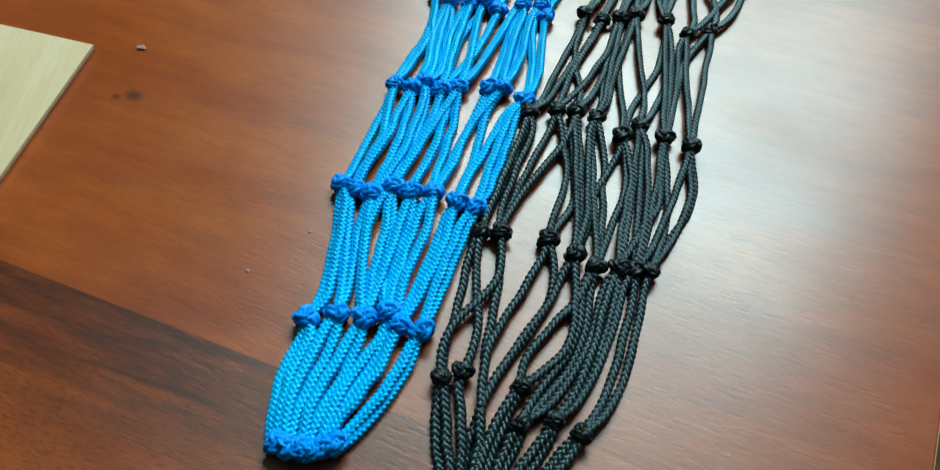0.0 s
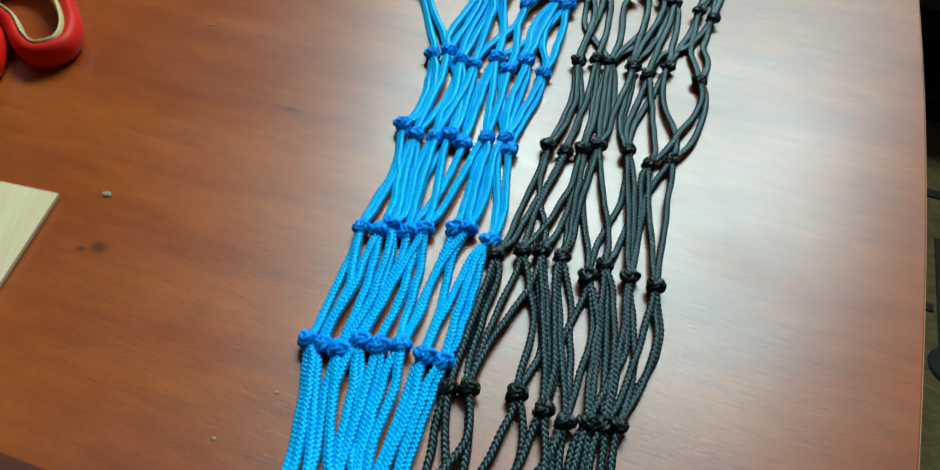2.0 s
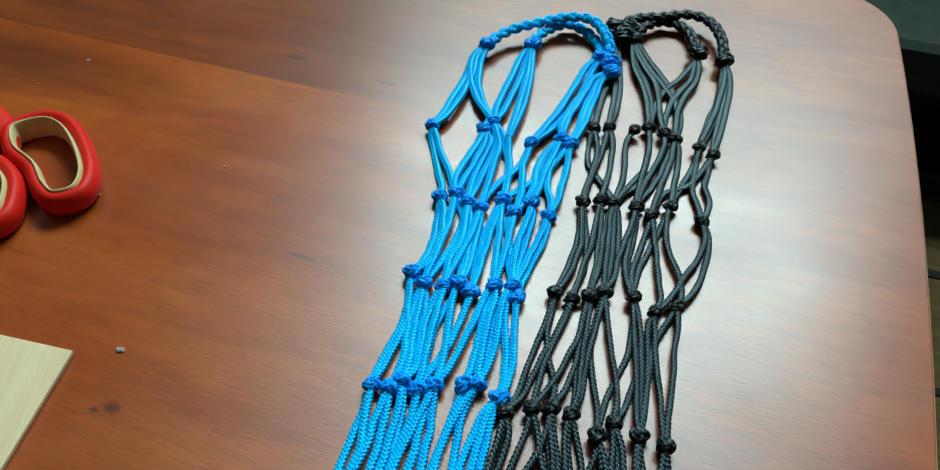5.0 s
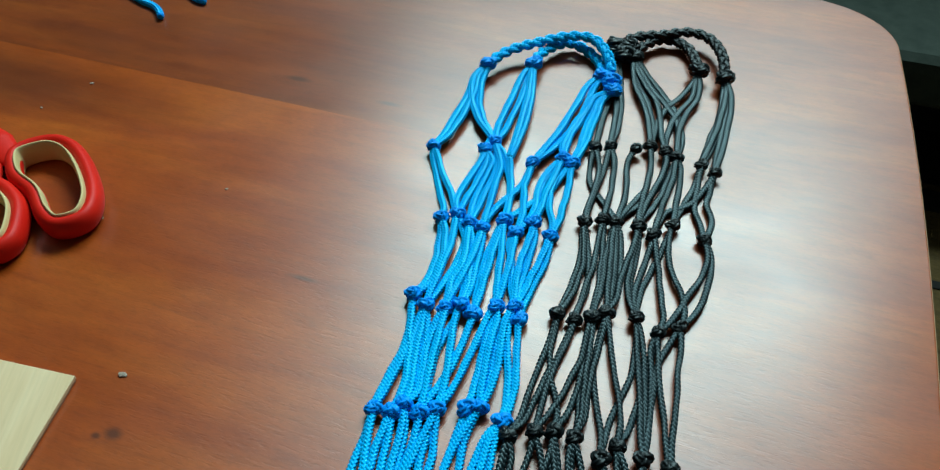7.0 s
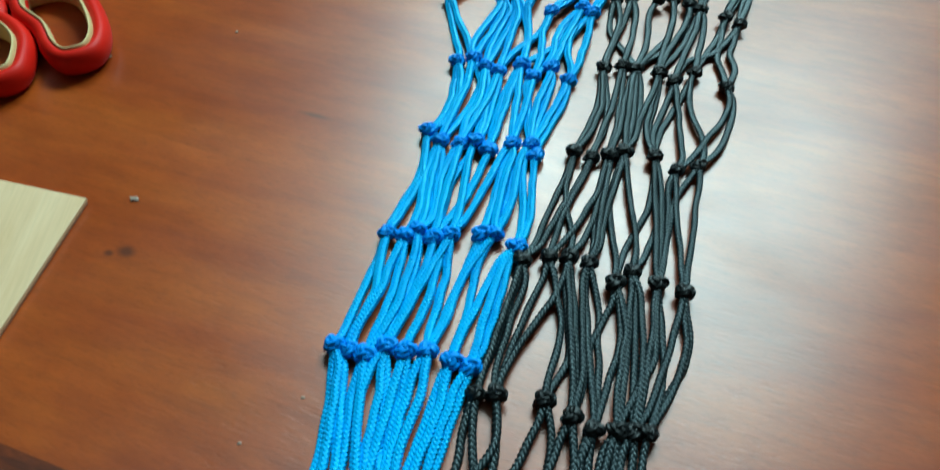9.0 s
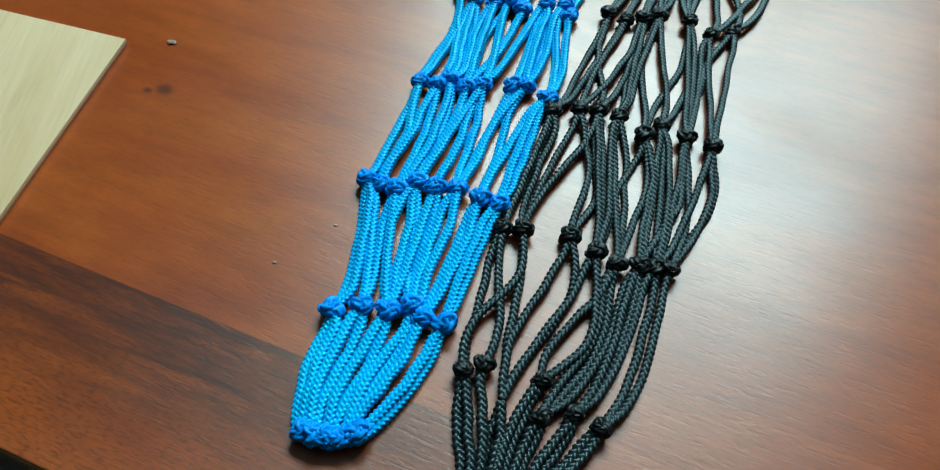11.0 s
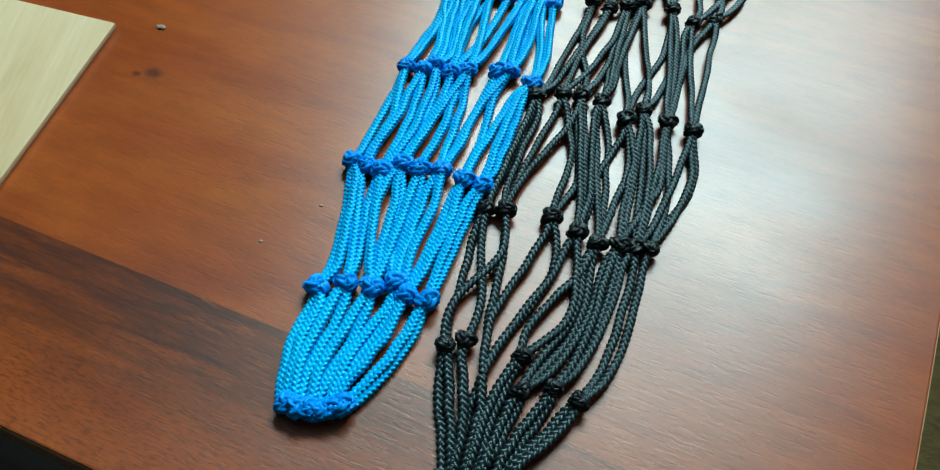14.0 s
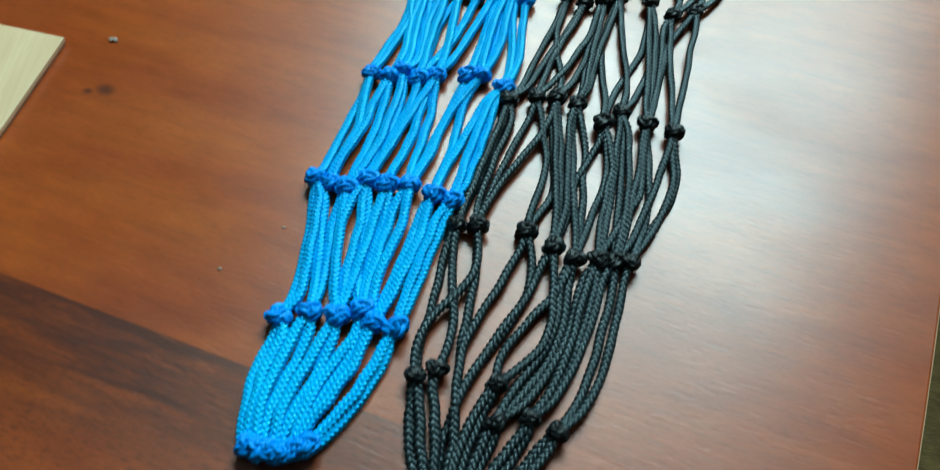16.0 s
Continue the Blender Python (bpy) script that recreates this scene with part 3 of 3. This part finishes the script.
strands(blue, "b", "a", [(0, 0, 0.9, 1.6, 2.2, 2.6, 2), (0, 0, 2.9, 3.8, 4.2, 4.7, 4.2), (0, 1, 3, 2.8, 2.2, 1.7, 0.9), (2, 1, -0.9, -1.4, -0.4, 0.4, 0.8), (2, 2, -0.6, -1, -1.4, -1.8, -1.5), (3, 2, -3.6, -5.6, -5.3, -4.2, -2.6), (3, 2, -0.4, 0.5, -0.1, -0.4, -0), (3, 3, 0.1, -0.2, -1.2, -2, -1.9)])
strands(blue, "b", "a", [(4, 2, -0.2, -0.1, 0.2, 0.3, 0.3), (4, 3, 1.1, 0.6, -0.3, -1, -1.4), (5, 3, -2.4, -2.5, -2.4, -2, -1.3), (5, 4, 0.4, 1, -0.7, -2.1, -1.8), (6, 4, -1.5, -1.1, -0.7, -0.3, -0.1), (6, 4, 0.5, 1.9, 2.2, 2.1, 1.5), (7, 5, -2.1, -2.2, -1.9, -1.5, -0.9), (7, 5, 0.2, 0.2, 0.3, 0.6, 0.7)])
strands(blue, "a", "end", [(0, 0, -0.3, -2.5, -3.2, -3.1, -1.9), (0, 0, 2.3, 0.8, -0.2, -0.2, 0.1), (1, 1, -1.8, -2.8, -3.8, -3.8, -2.3), (1, 1, 1.8, 1.5, 0.1, -1, -0.5), (2, 2, -1.4, -2, -3.1, -3.8, -2.2), (2, 2, 1.3, 1.5, 1.1, -0.3, -0.3), (3, 3, 1.3, -0.1, -1.8, -2.7, -1.5), (4, 3, 0.7, 2, 1.4, 0.1, -0.2), (4, 3, -1.6, -0.8, -1.3, -1.9, -1.3), (5, 4, 0.2, 1.2, 1.7, 1, -0.1), (5, 4, 1.5, 3.2, 3.4, 2.9, 1.8)], 1.08)
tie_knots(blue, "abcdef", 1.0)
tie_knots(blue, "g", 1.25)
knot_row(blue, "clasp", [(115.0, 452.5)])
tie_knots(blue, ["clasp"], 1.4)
rope(blue, "handle", [(40.4, 477.1, 9), (54.9, 489.4, 10), (75.0, 495.1, 12), (95.1, 499.4, 13), (110.2, 494.9, 13), (116.4, 477.1, 12), (116.6, 461.3, 9)])
rope(blue, "handle", [(69.1, 475.5, 9), (77.4, 489.9, 8), (94.2, 502.3, 6), (105.4, 495.9, 5), (112.5, 479.2, 5), (112.2, 460.6, 7)])
knot_row(blue, "seam", [(-52.4, 80.4), (-49.0, 79.0), (-45.6, 78.4), (-42.2, 78.2), (-38.8, 78.8), (-35.6, 80.0)])
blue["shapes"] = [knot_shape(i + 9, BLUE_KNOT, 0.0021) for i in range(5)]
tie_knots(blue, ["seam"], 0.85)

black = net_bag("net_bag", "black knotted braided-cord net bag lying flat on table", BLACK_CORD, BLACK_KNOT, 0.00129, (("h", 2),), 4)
knot_row(black, "end", [(-3.9, 58.7), (-1.3, 56.7), (2.0, 56.7), (5.4, 56.4), (9.3, 54.2), (11.8, 53.3)])
knot_row(black, "h", [(-3.9, 101.3), (2.7, 103.1), (8.0, 90.9), (20.9, 97.9), (19.9, 85.5), (30.4, 86.8), (38.4, 82.4)])
knot_row(black, "i", [(9.3, 157.8), (16.4, 157.1), (33.2, 154.2), (42.1, 147.6), (49.3, 142.6), (56.9, 141.7), (62.7, 141.3), (67.7, 140.8)])
knot_row(black, "j", [(30.1, 216.3), (41.0, 217.2), (49.0, 217.3), (56.8, 214.1), (65.7, 203.8), (73.5, 209.1), (82.7, 202.8), (92.1, 198.2)])
knot_row(black, "k", [(58.5, 277.2), (65.8, 273.7), (73.9, 274.3), (81.3, 276.7), (94.2, 273.2), (102.1, 263.9), (113.1, 266.3)])
knot_row(black, "l", [(80.3, 336.1), (89.9, 337.3), (96.7, 335.2), (107.5, 332.0), (113.9, 325.6), (124.9, 330.6), (138.6, 320.0)])
knot_row(black, "m", [(95.8, 395.7), (104.2, 394.7), (118.0, 391.3), (127.1, 394.0), (134.5, 388.8), (139.7, 383.2), (151.7, 375.9), (157.2, 369.0)])
knot_row(black, "n", [(125.5, 487.8), (135.0, 480.2), (172.2, 462.3), (186.2, 453.6)])
strands(black, "n", "m", [(0, 0, 0.5, 1.2, 1.8, 0.7, 0.3), (0, 1, 0.3, 0.8, 1.9, 2.1, 0.8), (0, 1, 1.8, 3.8, 4.8, 4.7, 2.9), (1, 5, 1.3, 4.4, 8.2, 9.7, 4.9), (1, 5, 4.7, 8.6, 11.8, 11.8, 7.1), (1, 4, -0.2, 2.7, 5.3, 3.6, 1), (1, 3, -0.7, 0.6, 3.9, 4.4, 3), (1, 3, -1.6, -2.1, 0.7, 1.5, 1.1)], 1.32)
strands(black, "n", "m", [(2, 3, 0.7, -1.4, -4.8, -4.7, -2), (2, 5, 2.8, 3.3, -0.5, -2.3, -1.3), (2, 4, 1.2, 1.9, -1.5, -3, -2.1), (3, 6, 3.3, 3.9, 3.7, 2.7, 1), (3, 6, 1.6, 2.6, 3.1, 1.1, 0.2), (3, 7, 4.9, 5.8, 5.4, 3.8, 2), (3, 7, 2.9, 3.5, 3, 1.2, 0.3), (3, 6, 2.5, 4.5, 5.8, 4.2, 2.2)], 1.32)
strands(black, "m", "l", [(0, 2, -3.4, -6.4, -7.3, -4.2, -1.3), (0, 0, 2.4, 4.1, 3.3, 1.9, 0.6), (1, 1, 2.6, 3.6, 3.3, 2.4, 1.2), (1, 0, 0.4, 0.6, 0.3, -0.2, -0.1), (2, 2, -2, -1.7, 0.2, 1.5, 0.3), (3, 3, 1.4, 1.9, 1.5, 0.2, -0.3), (3, 2, 2.9, 5.8, 6.9, 4.6, 1.8), (4, 3, 2.6, 2.7, 1.5, 0.2, -0.3)], 1.22)
strands(black, "m", "l", [(5, 3, 0.7, 1.5, 2.2, 1.6, 0.4), (4, 2, 3.9, 6.9, 6.5, 4.8, 1.4), (5, 5, 2.8, 2.7, 2.3, 1.5, 0.7), (5, 4, 0.7, 1.3, 0.8, 0.3, 0.1), (6, 5, 0.6, 1, 1, 0.3, -0.1), (7, 4, 1.6, 2.6, 1.9, -3.7, -2.2), (6, 6, -1, -2.3, -3.7, -3.4, -1), (7, 6, -0.5, -1, -1, 2.3, 1.9)], 1.22)
strands(black, "l", "k", [(0, 0, 0.5, 2.6, 2.8, 2.1, 1.2), (0, 0, 1.6, 4, 5.2, 4.8, 3), (0, 1, 1.8, 3.7, 4.9, 4.2, 1.7), (1, 1, 0.5, 1.2, 1.6, 1, 0.5), (1, 2, 1.3, 1.9, 1.8, 1.6, 0.5), (2, 2, -1.1, -0.9, 0.1, 0.8, 0.4), (2, 3, -0.9, -1.1, -0.7, -0.6, -0.3), (2, 3, 0.7, 1.4, 1.9, 1.7, 0.9), (2, 3, 2.9, 4.2, 4.5, 4.3, 2.5)], 1.1)
strands(black, "l", "k", [(3, 3, 0.9, 1.2, 0.7, 1.2, 1.9), (3, 4, -0.5, -1.9, -3.2, -4.2, -2.5), (3, 4, 0.7, -0.3, -1.8, -2.7, -1.3), (4, 4, -0, -0.8, -2, -3, -1.9), (4, 5, 0.9, 1.6, 2, 2.5, 3.1), (5, 4, -0.2, -0.7, -1.5, -2.5, -1.5), (5, 6, -2, -2.8, -1.8, 1.6, 2.6), (6, 5, 4.8, 6.5, 5.8, 4.5, 3.2), (6, 6, 4.8, 6.8, 7.3, 6.7, 4)], 1.1)
strands(black, "k", "j", [(0, 0, 0.7, 0.9, 1.1, 1.3, 1.7), (1, 0, 1, 1.4, 1.6, 2.1, 2.7), (0, 2, -0.7, -2.2, -2.4, -0.2, 1.3), (1, 1, 0.7, -0.4, -1.2, -1.4, -0.5), (2, 1, 1.3, 3.5, 4.1, 3.3, 1.7), (2, 3, 0.2, -0.2, -0.3, -0.1, 0.6), (2, 3, 1.3, 1.3, 1.2, 1.4, 1.7), (2, 2, 1.2, 2.5, 3.4, 3.7, 2.8), (3, 3, 0.6, 0.6, 0.5, 1.1, 2.2), (3, 4, -2.1, -4, -3.9, -2.1, 0)])
strands(black, "k", "j", [(3, 5, 0.5, 0.8, 1.4, 2.3, 2), (4, 4, 2.2, 4, 2.9, 0.7, -0.1), (4, 6, -0, -0, -0, -0.1, -0.6), (4, 6, 2.1, 3, 2.7, 2.1, 0.9), (5, 6, -2, -0.7, 0.3, 0.8, 0.8), (5, 5, 0.6, 1.2, 1.7, 2, 2), (5, 7, -0.5, -0.8, -0.8, -0.5, -0.4), (6, 7, 0.9, 0.7, 0.6, 0.5, 0.2), (6, 6, -2.2, -4.7, -3.8, -2.3, -0.9)])
strands(black, "j", "i", [(0, 0, 1, 1.1, 0.9, 0.6, 0.2), (0, 0, 0.3, 0.3, 0.2, 0.1, 0.1), (0, 1, 2.8, 1.9, 0.1, -1.1, -1.6), (1, 1, 0.8, -0, -0.6, -0.9, -0.5), (2, 1, 2.1, 2.3, 0.7, -0.7, -1), (1, 2, 2.5, 4.1, 5.6, 4, 1.4), (2, 3, -0.2, 0.1, 0.6, 0.9, 0.6), (2, 3, 1.1, 1.9, 2.4, 2.3, 1.4), (2, 2, 0.4, 2.1, 4.6, 6.3, 3.1)])
strands(black, "j", "i", [(3, 3, -1.3, -0.7, 0.9, 2.2, 1.6), (3, 4, -1.5, -1.3, -0.9, -0.4, 0.1), (3, 4, 2, 3.6, 2.9, 2.4, 1.4), (4, 3, 1.2, -0.1, -1.4, 0, 0.5), (4, 5, 2.6, 4, 2.7, 1.1, 0.1), (4, 4, 2.8, 4.5, 4.7, 2.7, 1.3), (5, 5, 0.3, 0.7, 1, 1, 0.5), (5, 6, 1.4, 1.4, 1, 0.5, -0.3), (5, 6, 2.8, 3.6, 3.7, 3, 1.4)])
strands(black, "j", "i", [(6, 6, -0.4, 1, 1, 1, 0.9), (6, 7, 1, 2.7, 3.9, 3.9, 2.2), (6, 5, 1.6, 3.7, 5.9, 3.7, 1.5), (7, 7, 2.8, 6.3, 6.6, 4, 1.7), (7, 6, 0.9, 1.5, 2.1, 2.3, 2.1), (7, 7, 1.9, 4.9, 5.8, 4.6, 2.1)])
strands(black, "i", "h", [(0, 0, -1.4, -1.5, -1.2, -1.4, -1.3), (0, 1, -0, 0.5, 1.6, 3.1, 2.3), (1, 0, 3.3, 5, 1.5, -2.7, -2.9), (1, 2, 1, 1.2, 0.6, -0.1, -0.3), (2, 2, 0.4, -1.3, -3.2, -4.7, -2.8), (2, 2, 5.4, 8.1, 6.4, 3.3, 0.9), (3, 2, 0, 1.1, 0.3, -0.8, -0.9), (4, 3, 0.3, 0.1, -1.6, -3.3, -3.1), (3, 3, 2.9, 6, 8.4, 8.8, 4.5)], 1.08)
strands(black, "i", "h", [(4, 4, -1.2, 2.5, 4, 2.1, 0.2), (4, 4, 1.5, 4.9, 6.3, 5.2, 2.5), (5, 4, -0.7, 2.6, 4.9, 5.2, 3.9), (5, 5, -0.2, 0.9, 2.5, 2.6, 2.2), (5, 5, 2.2, 3.8, 4.9, 4.8, 3.5), (6, 5, -0.6, 1.8, 3.5, 4.1, 3.7), (6, 6, 1.9, 2.8, 3.4, 3.4, 2.3), (7, 6, 0.8, 3, 4.6, 5.3, 4.2)], 1.08)
strands(black, "h", "end", [(0, 0, -1.2, -1.6, -1.3, -0.4, 0.1), (0, 1, 0.6, 0.7, 0.6, 0.8, 0.4), (1, 1, -0.9, 0.9, 1.7, 1.7, 0.7), (2, 1, -0.2, -1.1, -0.9, -0.4, -0.2), (2, 2, 0.9, 1.5, 1, 0.6, 0.2), (3, 2, -1.6, -2.5, -2.4, -1.4, -0.6), (3, 3, -0.7, -1.5, -1.7, -1.4, -0.6), (4, 3, -0.7, -0.7, -0.6, -0.4, -0.2), (4, 3, 1.6, 1.4, 1.2, 0.8, 0.3), (5, 4, 0, -0.9, -1.5, -1.6, -0.7), (5, 4, 1.6, 1.4, 0.8, 0.3, 0.1), (6, 5, -1.2, -1.3, -1.7, -2.2, -1), (6, 5, 1.2, 1.3, 0.7, -0.6, -0.3)], 1.22)
tie_knots(black, "ijklm", 1.12)
tie_knots(black, "h", 1.0)
tie_knots(black, "n", 1.75)
knot_row(black, "clasp", [(128.5, 481.0), (133.0, 490.5), (124.5, 492.0)])
tie_knots(black, ["clasp"], 2.0)
rope(black, "handle", [(122.6, 490.0, 9), (139.6, 500.5, 10), (158.1, 502.4, 10), (176.8, 504.4, 10), (188.3, 494.8, 10), (190.4, 473.9, 10), (186.6, 454.9, 8)], material=BLACK_KNOT)
rope(black, "handle", [(134.5, 478.7, 9), (144.4, 493.2, 8), (159.0, 503.0, 6), (170.7, 496.4, 6), (174.2, 483.2, 6), (172.2, 462.3, 8)], material=BLACK_KNOT)
knot_row(black, "seam", [(-4.0, 57.5), (0.5, 54.5), (5.5, 53.5), (10.5, 52.0), (15.0, 51.5)])
tie_knots(black, ["seam"], 1.1)


# ---- scissors ----
def loop_part(name, points, parent, width, height, material, z, label="", inset=0.0):
    """A rounded grip ring through the points, in mm, or one set inside it."""
    path = spline([(x / 1000, y / 1000, z) for x, y in points], 0.0012, True)
    if inset:
        tan = np.roll(path, -2, 0) - np.roll(path, 2, 0)
        tan /= np.linalg.norm(tan, axis=1, keepdims=True)
        turn = np.sign(np.sum(path[:, 0] * np.roll(path[:, 1], -1) - np.roll(path[:, 0], -1) * path[:, 1]))
        path = path + inset * turn * np.stack([-tan[:, 1], tan[:, 0], 0 * tan[:, 0]], -1)
    mesh = tube_mesh(name, path, width, material, 20, 0.0, True, flat=height / width)
    ob = new(name, mesh)
    ob.parent = parent
    if label:
        tagged(ob, label)
    return ob


def scissors():
    s = thing("scissors", "scissors with red plastic grips and cream lining on table", "scissors")
    ring1 = [(-228, 403), (-213, 412), (-199, 406.5), (-186, 389), (-175.5, 366), (-175.5, 350), (-187, 344.5), (-197, 353), (-207, 369), (-222, 384)]
    g = loop_part("grip", [(x * 1.015 + 2.9, y * 1.015 - 6.8) for x, y in ring1], s, 0.0043, 0.0068, RED, 0.0070)
    loop_part("lining", [(x * 1.02 + 3.5, y - 2.6) for x, y in ring1], g, 0.0015, 0.0071, CREAM, 0.0076, "cream soft lining", 0.0036)
    ring2 = [(-240, 380), (-226, 375), (-213, 361), (-207.5, 344), (-208, 333), (-217, 328), (-232, 337), (-248, 352), (-252, 370)]
    g2 = loop_part("grip", [(x * 1.015 + 3.4, y * 1.015 - 6.3) for x, y in ring2], s, 0.0043, 0.0068, RED, 0.0070)
    loop_part("lining", [(x, y - 2.0) for x, y in ring2], g2, 0.0015, 0.0071, CREAM, 0.0076, "cream soft lining", 0.0036)
    for pts in ([(-228.5, 397), (-233, 401.5), (-242, 409.5), (-255.6, 421), (-285, 441)], [(-233, 379), (-239, 386), (-247, 396), (-260, 411), (-284, 436)]):
        path = spline([(x / 1000, y / 1000, 0.0060) for x, y in pts], 0.0015)
        ob = new("shank", tube_mesh("shank", path, 0.0128, RED, 18, flat=0.43, radii=np.interp(np.linspace(0, 1, len(path)), (0, 0.12, 0.35, 1), (0.3, 0.6, 0.9, 0.7))))
        ob.parent = s
    for sgn in (1, -1):
        bm = slab([(0, -5), (-120, -1), (-126, 3), (-118, 6), (0, 7)] if sgn > 0 else [(0, 5), (-120, 1), (-126, -3), (-118, -6), (0, -7)], -0.9, 0.9)
        bmesh.ops.scale(bm, verts=bm.verts[:], vec=(0.001, 0.001, 0.001))
        ob = part("blade", bm, STEEL, s, "steel blade")
        ob.matrix_local = pose(-0.278, 0.433, 0.0070 + sgn * 0.0010, 0, 0, -40 + 4 * sgn)
    bm = bmesh.new()
    bmesh.ops.create_cone(bm, cap_ends=True, segments=20, radius1=0.004, radius2=0.0034, depth=0.006)
    part("pivot_screw", bm, STEEL, s, m=pose(-0.293, 0.4465, 0.0075))


scissors()


# ---- the board and small things ----
def board():
    b = thing("wooden_board", "pale plywood board lying on the table", "board", at=pose(-0.1541, 0.2553, 0))
    a, c = radians(180 - 16.4), radians(-101.5)
    w, h = 0.19, 0.15

    def outline(inset):
        o = Vector((-inset, -inset))
        p, q = Vector((math.cos(a), math.sin(a))), Vector((math.cos(c), math.sin(c)))
        return [o, o + q * (h - 2 * inset), o + q * (h - 2 * inset) + p * (w - 2 * inset), o + p * (w - 2 * inset)]
    part("top_ply", slab(outline(0.0), 0.0011, 0.0032, 0.0004), PINE, b)
    part("core_ply", slab(outline(0.0004), 0.0, 0.0010, 0.0002), EDGE, b, "darker plywood core")


board()


def cord_scrap(points):
    s = thing("cord_scrap", "short blue cord end with melted tip", "cord")
    path = spline([(x / 1000, y / 1000, z / 1000) for x, y, z in points], STEP)
    ob = new("cord", tube_mesh("cord", path, 0.0021, BLUE_CORD, 30, 0.70))
    ob.parent = s
    bm = bmesh.new()
    bmesh.ops.create_icosphere(bm, subdivisions=3, radius=0.0026)
    for v in bm.verts:
        v.co *= 1 + 0.16 * noise.noise(v.co * 700)
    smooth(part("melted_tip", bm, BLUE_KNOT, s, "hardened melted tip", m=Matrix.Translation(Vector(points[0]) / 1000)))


def from_table(u, v, z):
    p = ROOM @ Vector((u, v, z / 1000))
    return (p.x * 1000, p.y * 1000, z)


cord_scrap([from_table(-0.383, 0.449, 2.6), from_table(-0.389, 0.455, 2.2), from_table(-0.397, 0.460, 2.0), from_table(-0.411, 0.464, 2.0), from_table(-0.43, 0.475, 2.0), from_table(-0.44, 0.50, 2.0)])
cord_scrap([from_table(-0.366, 0.477, 2.4), from_table(-0.374, 0.479, 2.0), from_table(-0.385, 0.487, 2.0), from_table(-0.40, 0.505, 2.0)])


def crumb(u, v, size, i):
    bm = bmesh.new()
    bmesh.ops.create_icosphere(bm, subdivisions=2, radius=size)
    for w in bm.verts:
        w.co *= 1 + 0.7 * noise.noise(w.co * 900 + Vector((i, 0, 0)))
        w.co.x *= 1.5
        w.co.z *= 0.5
    ob = part("lint", bm, LINT)
    p = ROOM @ Vector((u, v, size * 0.42))
    ob.matrix_world = Matrix.Translation(p)
    tagged(ob, "tiny pale crumb of lint on the table", "lint", "crumbs of lint")


for i, (u, v, size) in enumerate(((-0.1204, 0.1055, 0.0006), (-0.1078, 0.1286, 0.0006), (-0.391, 0.335, 0.0007), (-0.2212, 0.1875, 0.0013), (-0.378, 0.367, 0.0009), (-0.243, 0.307, 0.0007), (-0.293, 0.266, 0.0008))):
    crumb(u, v, size * 0.95, i)
